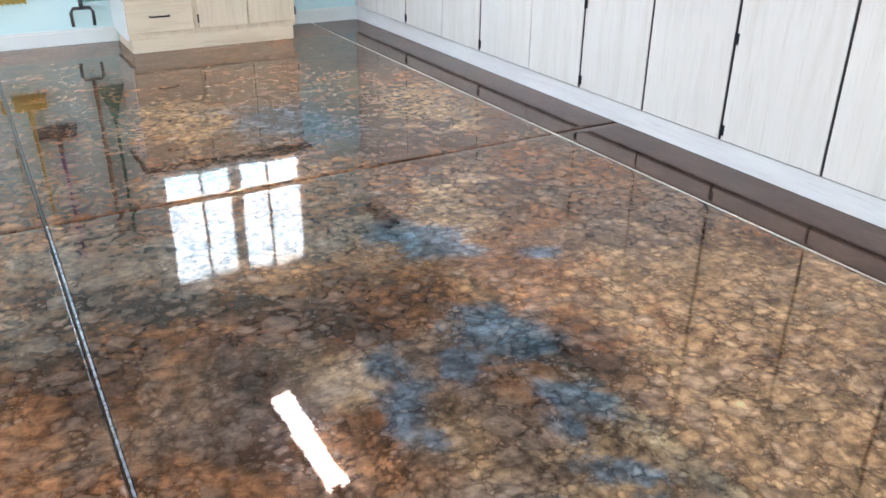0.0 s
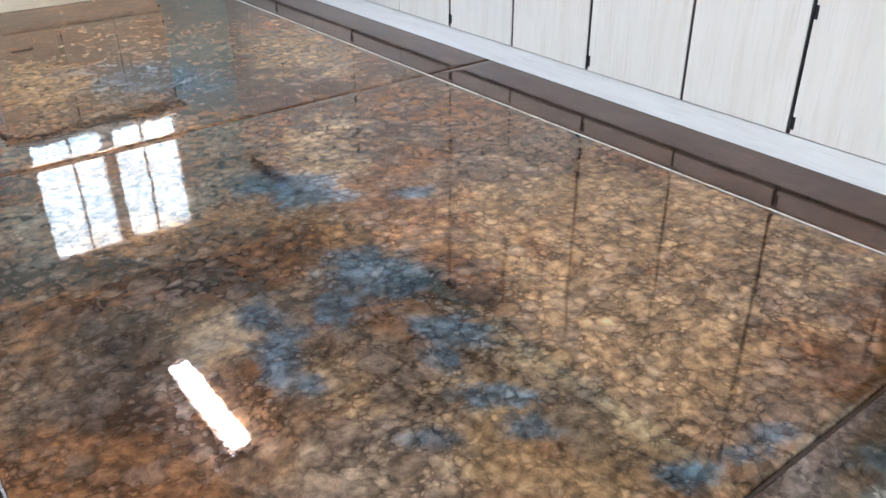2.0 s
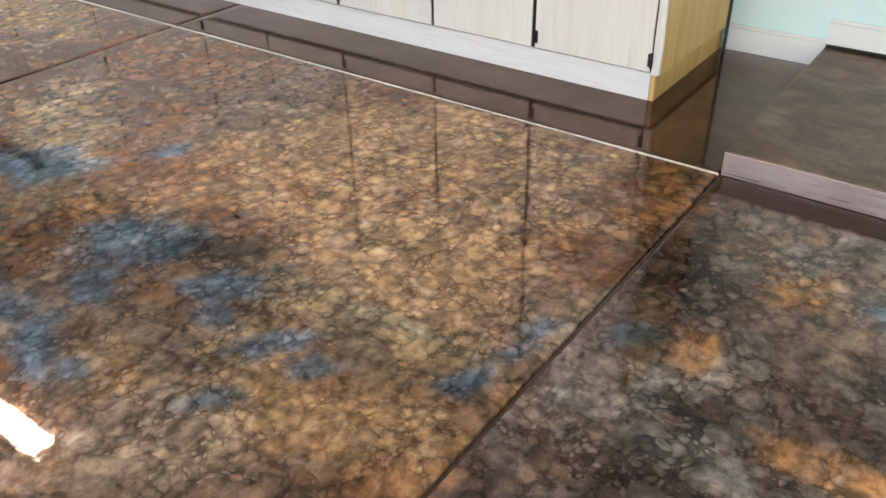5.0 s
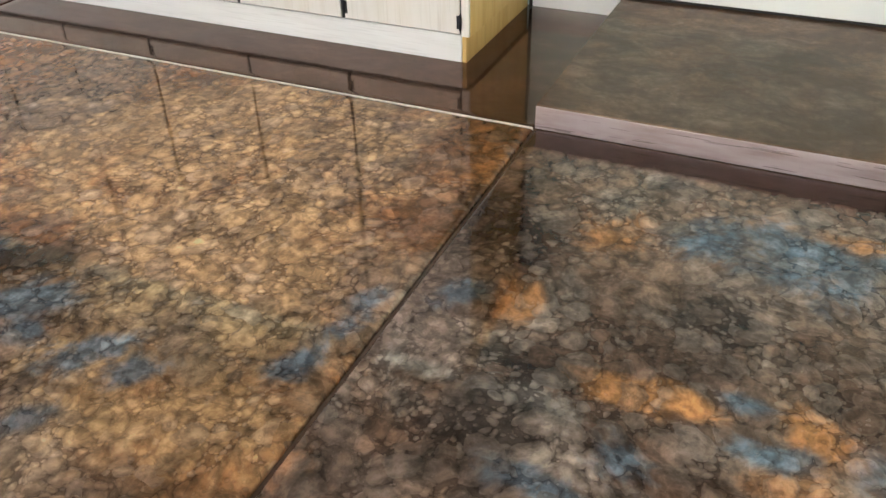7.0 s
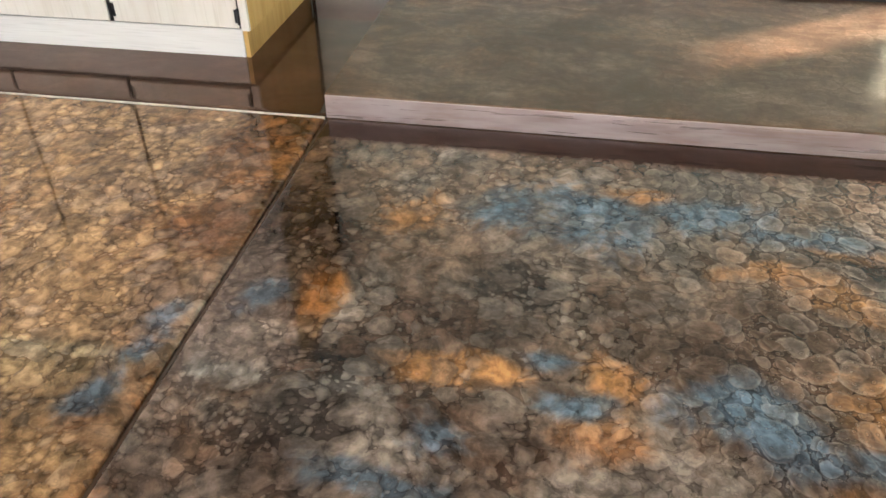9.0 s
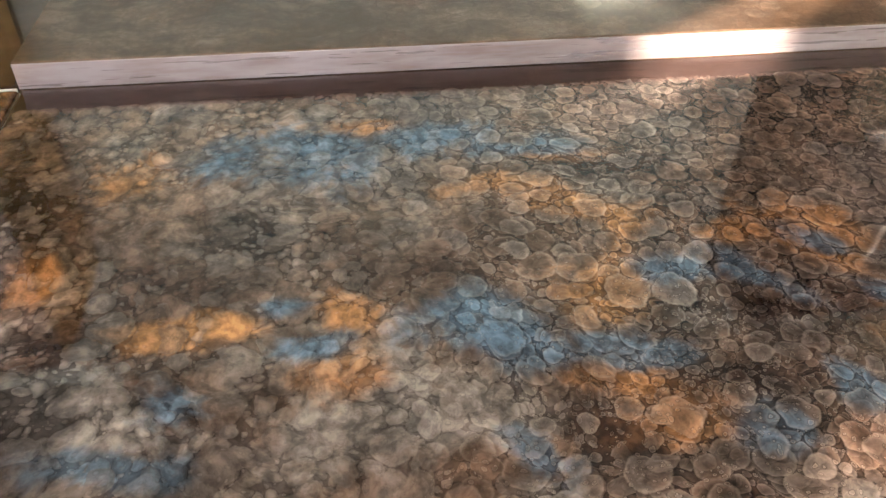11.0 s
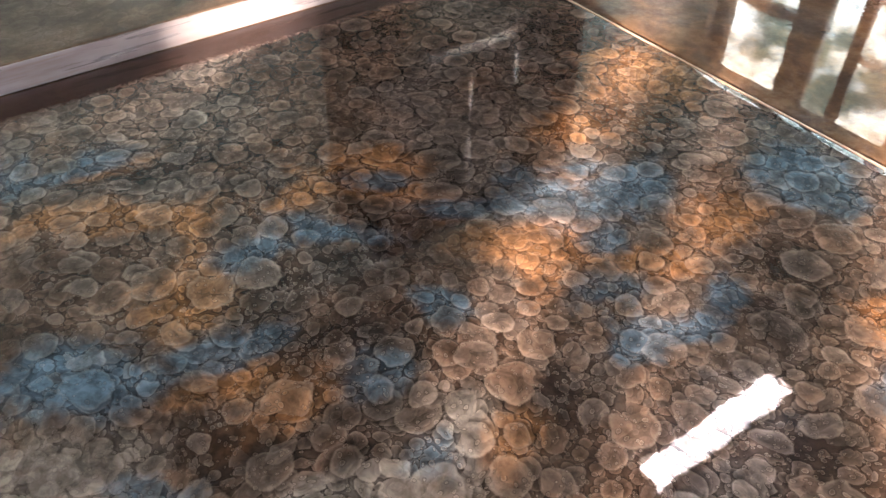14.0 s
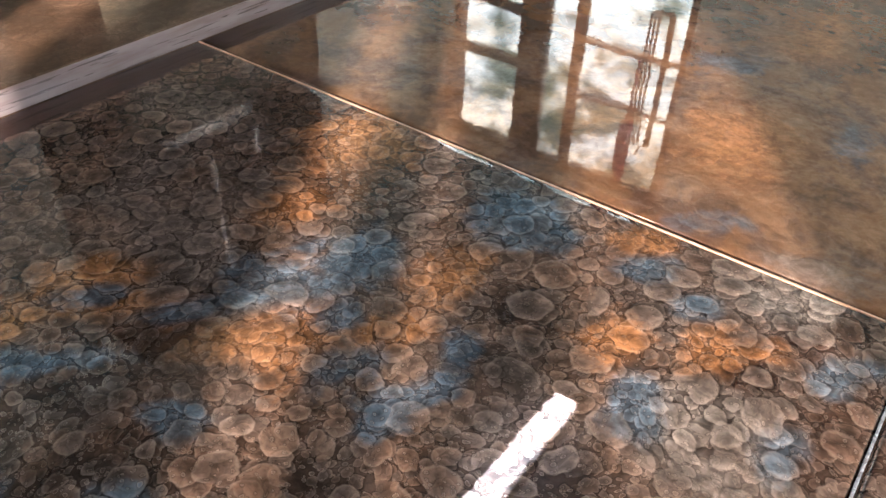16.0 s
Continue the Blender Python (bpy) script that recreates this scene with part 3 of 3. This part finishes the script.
def tall_cabinet(y0, y1, split, hinges, end=False):
    cab = thing("tall_cabinet", (FRONT + 0.3, (y0 + y1) / 2, 0), "tall whitewashed oak cabinet with flat doors and black hinges", "cabinet", "tall cabinets along the wall")
    inv = Matrix.Translation(-cab.location)

    def under(ob, parent=cab):
        ob.matrix_parent_inverse = inv if parent is cab else Matrix.Identity(4)
        return ob

    # carcass coloured near black, so that the gaps between doors look shaded
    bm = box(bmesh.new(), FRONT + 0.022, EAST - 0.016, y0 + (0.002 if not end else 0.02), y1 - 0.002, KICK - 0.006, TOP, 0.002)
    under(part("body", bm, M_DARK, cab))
    under(block("top", (FRONT - 0.004, EAST - 0.016, y0 + 0.001, y1 - 0.001, TOP + 0.001, TOP + 0.022), M_WASH_H, cab))
    if end:
        under(block("side_panel", (FRONT + 0.02, EAST - 0.017, y0, y0 + 0.019, KICK - 0.01, TOP), M_PLY, cab, 0.002, "yellow plywood end panel"))
        under(block("face_frame", (FRONT + 0.004, FRONT + 0.0195, y0 + 0.001, y0 + 0.034, KICK - 0.008, TOP), M_WASH, cab))
        # black strip laid on the panel as the shade of the gap behind
        under(block("gap_shade", (EAST - 0.055, EAST - 0.0165, y0 - 0.003, y0 - 0.0005, 0.002, TOP), M_DARK, cab, 0.0, "black strip standing for the shade between end panel and wall"))
    edges = [round(y0 + (0.03 if end else 0), 3)] + ([split] if split else []) + [y1]
    for a, b in zip(edges, edges[1:]):
        g0 = 0.003 if a in (3.63, 4.73, 5.83) else 0.009
        g1 = 0.003 if b in (3.63, 4.73, 5.83) else 0.006
        mid = (FRONT, (a + b) / 2, 0.9)
        # black strips set between the doors as painted shade
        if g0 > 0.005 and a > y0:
            under(block("gap_shade", (FRONT + 0.005, FRONT + 0.0215, a - 0.0055, a + 0.0085, KICK + 0.002, TOP - 0.021), M_DARK, cab, 0.0, "black strip standing for the shade in a door gap"))
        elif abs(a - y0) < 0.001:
            under(block("gap_shade", (FRONT + 0.005, FRONT + 0.0215, a + 0.0005, a + 0.0085, KICK + 0.002, TOP - 0.021), M_DARK, cab, 0.0, "black strip standing for the shade in a door gap"))
        d = part("door", box(bmesh.new(), FRONT, FRONT + 0.02, a + g0, b - g1, KICK + 0.003, TOP - 0.02, 0.003), M_WASH, cab, "", mid)
        under(d)
        for side in (a, b):
            if side in hinges:
                s = 1 if side == a else -1
                for z in (0.17, 0.60, 1.45):
                    bm = bmesh.new()
                    y = side + s * 0.004
                    tube(bm, [(FRONT - 0.005, y, z - 0.03), (FRONT - 0.005, y, z + 0.03)], 0.0055, 8)
                    box(bm, FRONT - 0.003, FRONT + 0.001, min(y, y + s * 0.016), max(y, y + s * 0.016), z - 0.026, z + 0.026, 0.001)
                    bmesh.ops.translate(bm, verts=bm.verts, vec=-Vector(mid))
                    part("hinge", bm, M_BLACK, d, "small black metal hinge")
    return cab


tall_cabinet(0.412, 0.964, None, (0.442, 0.964), end=True)
tall_cabinet(0.966, 2.049, 1.482, (2.049,))
tall_cabinet(2.051, 3.124, 2.591, (3.124,))
tall_cabinet(3.126, 4.213, 3.63, (4.213,))
tall_cabinet(4.215, 5.305, 4.73, (5.305,))
tall_cabinet(5.307, 6.28, 5.83, ())
plinth = block("plinth", (3.335, 3.353, 0.452, NORTH - 0.016, 0.0, KICK - 0.008), M_WASH_H, None, 0.002)
tagged(plinth, "pale whitewashed base board under the tall cabinets", "plinth", kind="structure")
tagged(block("plinth_end", (3.337, EAST - 0.017, 0.432, 0.450, 0.0, KICK - 0.008), M_PLY, None, 0.001), "yellow plywood base board at the cabinet end", "plinth", kind="structure")

# ---- base cabinet under the window ----
bx0, bx1, by0, by1 = 1.28, 2.57, 5.73, NORTH - 0.016
cab = thing("base_cabinet", (1.93, 6.0, 0), "cream oak base cabinet with drawers and two doors", "cabinet")
inv = Matrix.Translation(-cab.location)


def under(ob):
    ob.matrix_parent_inverse = inv
    return ob


under(block("body", (bx0 + 0.02, bx1 - 0.004, by0 + 0.022, by1, 0.11, 0.88), M_CREAM, cab))
under(block("base_board", (bx0 + 0.03, bx1 - 0.03, by0 + 0.02, by1, 0.0, 0.112), M_CREAM_H, cab))
under(block("side_panel", (bx0, bx0 + 0.018, by0 + 0.022, by1, 0.10, 0.88), M_TRIM, cab, 0.002, "white painted side panel"))
under(block("worktop", (bx0 - 0.025, bx1 + 0.05, by0 - 0.03, by1, 0.882, 0.918), plain_material("dark_worktop", (0.10, 0.07, 0.05), 0.35), cab, 0.006, "dark brown worktop"))
for z0, z1 in ((0.145, 0.375), (0.40, 0.62), (0.645, 0.86)):
    d = part("drawer", box(bmesh.new(), bx0 + 0.012, 1.765, by0, by0 + 0.02, z0, z1, 0.005), M_CREAM_H, cab)
    under(d)
    zc, bm = (z0 + z1) / 2, bmesh.new()
    tube(bm, [(1.455, by0, zc), (1.455, by0 - 0.028, zc), (1.47, by0 - 0.034, zc), (1.575, by0 - 0.034, zc), (1.59, by0 - 0.028, zc), (1.59, by0, zc)], 0.006, 8)
    part("handle", bm, M_BLACK, d, "black bar handle")
for a, b in ((1.80, 2.175), (2.19, 2.555)):
    d = part("door", box(bmesh.new(), a, b, by0, by0 + 0.02, 0.145, 0.86, 0.005), M_CREAM, cab)
    under(d)
    x = a if a < 2 else b
    for z in (0.22, 0.78):
        bm = bmesh.new()
        tube(bm, [(x, by0 - 0.004, z - 0.03), (x, by0 - 0.004, z + 0.03)], 0.006, 8)
        part("hinge", bm, M_BLACK, d)


# ---- windows and outdoors ----
def window(name, x0, x1, y, z0, z1, label, sashes=2, cross=True):
    w = thing(name, ((x0 + x1) / 2, y, z0), label, "window", kind="structure")
    m = Matrix.Translation(-w.location)
    bm = bmesh.new()
    f = 0.035
    for b in ((x0, x0 + f, z0, z1), (x1 - f, x1, z0, z1), (x0 + f, x1 - f, z0, z0 + f), (x0 + f, x1 - f, z1 - f, z1)):
        box(bm, b[0], b[1], y + 0.02, y + 0.09, b[2], b[3], 0.003)
    part("window_frame", bm, M_TRIM, w).matrix_parent_inverse = m
    part("window_sill", box(bmesh.new(), x0 - 0.05, x1 + 0.05, y - 0.05, y + 0.02, z0 - 0.035, z0 - 0.002, 0.006), M_TRIM, w).matrix_parent_inverse = m
    step = (x1 - x0 - 2 * f) / sashes
    for k in range(sashes):
        a, b = x0 + f + k * step, x0 + f + (k + 1) * step
        if k:
            part("mullion", box(bmesh.new(), a - 0.05, a + 0.05, y + 0.01, y + 0.09, z0 + f, z1 - f, 0.003), M_TRIM, w).matrix_parent_inverse = m
        if cross:
            c, h = (a + b) / 2, z0 + (z1 - z0) * 0.42
            part("muntin", box(bmesh.new(), c - 0.011, c + 0.011, y + 0.03, y + 0.055, z0 + f, z1 - f, 0.002), M_TRIM, w).matrix_parent_inverse = m
            part("muntin", box(bmesh.new(), a, b, y + 0.056, y + 0.07, z1 - h - 0.011, z1 - h + 0.011, 0.002), M_TRIM, w).matrix_parent_inverse = m
        g = part("pane", box(bmesh.new(), a, b, y + 0.074, y + 0.078, z0 + f, z1 - f), M_GLASS, w)
        g.matrix_parent_inverse = m
        g.visible_shadow = False
    return w


window("window_1", W0, W1, NORTH, WZ0, WZ1, "white framed double window, blown out by daylight")
tagged(part("backdrop", box(bmesh.new(), W0 - 0.5, W1 + 0.5, NORTH + 0.45, NORTH + 0.47, 0.7, 2.6), M_OUT), "bright hazy daylight outside the window", "backdrop", kind="structure")
tagged(part("backdrop", box(bmesh.new(), 0.5, 5.5, SOUTH - 1.2, SOUTH - 1.18, -0.1, 5.0), M_OUT_S), "bright garden daylight outside the glazed door", "backdrop", kind="structure")

# ---- lamps ----
def ceiling_light(x, y0, y1):
    lamp = thing("ceiling_light", (x, (y0 + y1) / 2, CEIL), "white fluorescent ceiling light with a glowing tube", "ceiling light", "ceiling lights")
    m = Matrix.Translation(-lamp.location)
    part("housing", box(bmesh.new(), x - 0.085, x + 0.085, y0 - 0.04, y1 + 0.04, CEIL - 0.06, CEIL, 0.006), M_ENAMEL, lamp).matrix_parent_inverse = m
    for s in (-1.65, -0.55, 0.55, 1.65):
        bm = bmesh.new()
        tube(bm, [(x + s * 0.035, y0, CEIL - 0.085), (x + s * 0.035, y1, CEIL - 0.085)], 0.019, 12)
        part("tube", bm, M_TUBE, lamp, "glowing white tube").matrix_parent_inverse = m
        for y in (y0, y1):
            part("socket", box(bmesh.new(), x + s * 0.035 - 0.018, x + s * 0.035 + 0.018, y - 0.02, y + 0.02, CEIL - 0.11, CEIL - 0.061, 0.003), M_ENAMEL, lamp).matrix_parent_inverse = m


ceiling_light(1.83, 3.45, 4.65)
ceiling_light(1.83, -4.66, -3.52)

# ---- garden tools hung on the north wall ----
M_TOOLGREEN = plain_material("green_plastic", (0.03, 0.22, 0.17), 0.45)
M_TOOLYELLOW = plain_material("yellow_plastic", (0.62, 0.45, 0.05), 0.45)
M_PURPLE = plain_material("purple_plastic", (0.24, 0.08, 0.36), 0.4)
M_STEEL = plain_material("dark_steel", (0.09, 0.095, 0.10), 0.4, 0.8)
M_HANDLE = wood_material("ash_handle", (0.35, 0.25, 0.15), (0.22, 0.15, 0.09), 0.5)
M_BRISTLE = plain_material("dark_bristles", (0.05, 0.04, 0.06), 0.8, 0.0, 200)
TY = NORTH - 0.05


def hung(name, x, label):
    return thing(name, (x, TY, 0.0), label, "garden tool", "tools hung on the wall")


def fork(x):
    t = hung("garden_fork", x, "dark steel garden fork hanging tines down on the wall")
    bm = bmesh.new()
    tube(bm, [(-0.075, 0, 0.14), (-0.078, 0, 0.24), (-0.06, 0, 0.27), (0.06, 0, 0.27), (0.078, 0, 0.24), (0.075, 0, 0.14)], 0.012, 8)
    tube(bm, [(0, 0, 0.27), (0, 0, 0.36)], 0.016, 8)
    part("head", bm, M_STEEL, t, "dark steel fork head")
    part("handle", tube(bmesh.new(), [(0, 0, 0.36), (0.004, 0, 1.0), (0, 0, 1.62)], 0.018, 10), M_HANDLE, t)


def rake(x):
    t = hung("leaf_rake", x, "green plastic leaf rake hanging head down")
    bm = bmesh.new()
    for k in range(11):
        a = (k - 5) * 0.055
        tube(bm, [(0.02 * a, 0, 0.62), (math.sin(a) * 0.20, -0.004, 0.45), (math.sin(a) * 0.33, -0.012, 0.34), (math.sin(a) * 0.34, -0.035, 0.325)], 0.007, 6)
    box(bm, -0.055, 0.055, -0.008, 0.004, 0.44, 0.455, 0.002)
    part("head", bm, M_TOOLGREEN, t)
    part("handle", tube(bmesh.new(), [(0, 0, 0.60), (0, 0, 1.70)], 0.014, 10), M_TOOLGREEN, t)


def broom(x, z, width, head, shaft, label, bristle):
    t = hung("broom", x, label)
    part("head", box(bmesh.new(), -width / 2, width / 2, -0.03, 0.03, z, z + 0.05, 0.012), head, t)
    bm = bmesh.new()
    for k in range(int(width / 0.012)):
        u = -width / 2 + 0.008 + k * 0.012
        for v in (-0.018, 0.0, 0.018):
            tube(bm, [(u, v, z + 0.002), (u * 1.06, v * 1.3, z - 0.06 - 0.006 * ((k * 7) % 3))], 0.0045, 5)
    tagged(part("bristles", bm, bristle, t), kind="stuff")
    part("handle", tube(bmesh.new(), [(0, 0, z + 0.045), (0.02, 0, z + 1.15)], 0.014, 10), shaft, t)
    bm = bmesh.new()
    tube(bm, [(0, 0, z + 0.04), (0.003, 0, z + 0.16)], 0.02, 10)
    part("socket", bm, head, t)


fork(1.07)
rake(1.18)
broom(0.58, 0.40, 0.26, M_TOOLYELLOW, M_TOOLYELLOW, "yellow push broom hanging on the wall", M_TOOLYELLOW)
broom(0.74, 0.66, 0.28, M_BRISTLE, M_PURPLE, "dark broom with a purple handle hanging on the wall", M_BRISTLE)

# ---- dark hutch on the landing ----
M_ESPRESSO = wood_material("espresso_wood", (0.055, 0.032, 0.022), (0.03, 0.018, 0.013), 0.4)
M_OLIVE = paint_material("olive_grey_paint", (0.20, 0.19, 0.15), 0.5)
hx, hy0, hy1, hz = 3.52, -4.42, -3.02, 0.087
hutch = thing("hutch", (3.8, (hy0 + hy1) / 2, hz), "dark brown tall hutch with chrome handles standing on the landing", "hutch")
hm = Matrix.Translation(-hutch.location)


def of_hutch(ob):
    ob.matrix_parent_inverse = hm
    return ob


of_hutch(block("body", (hx + 0.022, EAST - 0.016, hy0 + 0.02, hy1 - 0.02, hz + 0.002, 1.98), M_ESPRESSO, hutch))
for y in (hy0, hy1 - 0.019):
    of_hutch(block("side_panel", (hx + 0.02, EAST - 0.017, y, y + 0.019, hz, 1.99), M_ESPRESSO, hutch))
of_hutch(block("lower_panel", (hx, hx + 0.02, hy0 + 0.16, hy1 - 0.16, hz + 0.08, 0.70), M_OLIVE, hutch, 0.004, "olive-grey lower panel"))
of_hutch(block("shelf_edge", (hx - 0.03, hx + 0.02, hy0 + 0.55, hy1 - 0.30, 0.725, 0.785), M_TRIM, hutch, 0.004, "white shelf edge"))
for a, b, y, z0, z1 in ((hy1 - 0.6, hy1 - 0.02, -3.56, 0.93, 1.15), (hy0 + 0.02, hy1 - 0.62, -3.86, 0.86, 1.05)):
    d = of_hutch(part("door", box(bmesh.new(), hx, hx + 0.02, a, b, 0.80, 1.95, 0.004), M_ESPRESSO, hutch))
    for lo, hi in ((z0, z1), (1.28, 1.62)) if y > -3.7 else ((z0, z1),):
        bm = bmesh.new()
        tube(bm, [(hx, y, lo), (hx - 0.03, y, lo), (hx - 0.04, y, lo + 0.015), (hx - 0.04, y, hi - 0.015), (hx - 0.03, y, hi), (hx, y, hi)], 0.021, 10)
        part("handle", bm, M_POLISHED, d, "bright chrome bar handle")

# ---- glazed door in the south wall ----
M_FRAME = wood_material("dark_door_frame", (0.10, 0.075, 0.06), (0.05, 0.035, 0.03), 0.45)
gd = thing("door_1", ((G0 + G1) / 2, SOUTH - 0.06, 0), "dark framed glazed double door, bright daylight behind it", "door", kind="structure")
gm = Matrix.Translation(-gd.location)


def of_door(ob):
    ob.matrix_parent_inverse = gm
    return ob


bm = bmesh.new()
for b in ((G0, G0 + 0.05, 0, GZ), (G1 - 0.05, G1, 0, GZ), (G0 + 0.05, G1 - 0.05, GZ - 0.05, GZ)):
    box(bm, b[0], b[1], SOUTH - 0.11, SOUTH - 0.01, b[2], b[3], 0.004)
of_door(part("door_frame", bm, M_FRAME, gd))
of_door(block("centre_post", (3.10, 3.32, SOUTH - 0.10, SOUTH - 0.02, 0.0, GZ - 0.052), M_FRAME, gd))
of_door(block("lower_panel", (G0 + 0.052, 3.098, SOUTH - 0.09, SOUTH - 0.05, 0.0, 0.42), M_TRIM, gd))
of_door(block("lower_panel", (3.322, G1 - 0.052, SOUTH - 0.09, SOUTH - 0.05, 0.087, 0.50), M_TRIM, gd))
of_door(block("glazing_bar", (2.82, 2.90, SOUTH - 0.09, SOUTH - 0.045, 0.421, GZ - 0.052), M_FRAME, gd))
for z in (0.95, 1.35):
    of_door(block("glazing_bar", (G0 + 0.052, 2.818, SOUTH - 0.088, SOUTH - 0.05, z, z + 0.035), M_TRIM, gd))
    of_door(block("glazing_bar", (3.322, G1 - 0.052, SOUTH - 0.088, SOUTH - 0.05, z - 0.1, z - 0.02), M_FRAME, gd))
for a, b in ((G0 + 0.052, 2.818), (2.902, 3.098), (3.322, G1 - 0.052)):
    g = of_door(part("pane", box(bmesh.new(), a, b, SOUTH - 0.074, SOUTH - 0.070, 0.505, GZ - 0.052), M_GLASS, gd))
    g.visible_shadow = False

# cables looped on hooks and a pink duster, by the glazed door
def hanging_cable(x, z, drop, spread, loops, material, label):
    cable = thing("cable", (x, SOUTH + 0.03, z), label, "cable", "cables hung by the glazed door")
    for k in range(loops):
        o, w, bm = 0.016 * k, spread + 0.008 * k, bmesh.new()
        pts = [(-0.8 * w + o, 0.01 * k, 0.0), (-1.1 * w + o, 0.01 * k, -0.33 * drop), (-w + o, 0.01 * k, -0.93 * drop)]
        pts += [(w * math.cos(a) + o, 0.01 * k, -0.95 * drop - 0.05 * math.sin(a)) for a in (math.pi * (1 - i / 6) for i in range(1, 6))]
        pts += [(w + o, 0.01 * k, -0.93 * drop), (0.95 * w + o, 0.01 * k, -0.33 * drop), (0.7 * w + o, 0.01 * k, 0.0)]
        part("loop", tube(bm, pts, 0.009, 8), material, cable)
    part("hook", tube(bmesh.new(), [(0, -0.03, 0.02), (0, 0.05, 0.0), (0, 0.07, 0.03)], 0.008, 8), M_STEEL, cable)


hanging_cable(2.24, 1.55, 0.95, 0.05, 3, M_BLACK, "black extension cable hanging in long loops")
hanging_cable(3.98, 1.92, 0.66, 0.07, 4, M_ENAMEL, "white cable hanging in loops on the wall")
hanging_cable(3.90, 1.90, 0.60, 0.03, 2, M_BLACK, "thin black cable hanging beside the white one")
M_PINK = plain_material("pink_fibre", (0.55, 0.12, 0.36), 0.8, 0.0, 120)
duster = thing("duster", (2.36, SOUTH + 0.05, 1.35), "pink fibre duster hanging head up by the glazed door", "duster")
part("head", tube(bmesh.new(), [(0, 0, 0.0), (0.004, 0, 0.06), (0.006, 0, 0.2), (0.004, 0, 0.4), (0, 0, 0.5), (0, 0, 0.53)], 0.05, 14, [0.4, 0.9, 1.0, 0.95, 0.7, 0.2]), M_PINK, duster, "pink fibre head")
part("handle", tube(bmesh.new(), [(0, 0, -0.45), (0, 0, 0.0)], 0.011, 8), M_PURPLE, duster)

# ---- box on top of the tall cabinets ----
carton = thing("storage_box", (3.5, 5.95, TOP + 0.0225), "black plastic storage box on top of the tall cabinets", "storage box")
part("tub", box(bmesh.new(), -0.18, 0.30, -0.26, 0.26, 0.0, 0.15, 0.012), M_BLACK, carton)
part("lid", box(bmesh.new(), -0.195, 0.315, -0.275, 0.275, 0.1505, 0.175, 0.008), M_BLACK, carton)
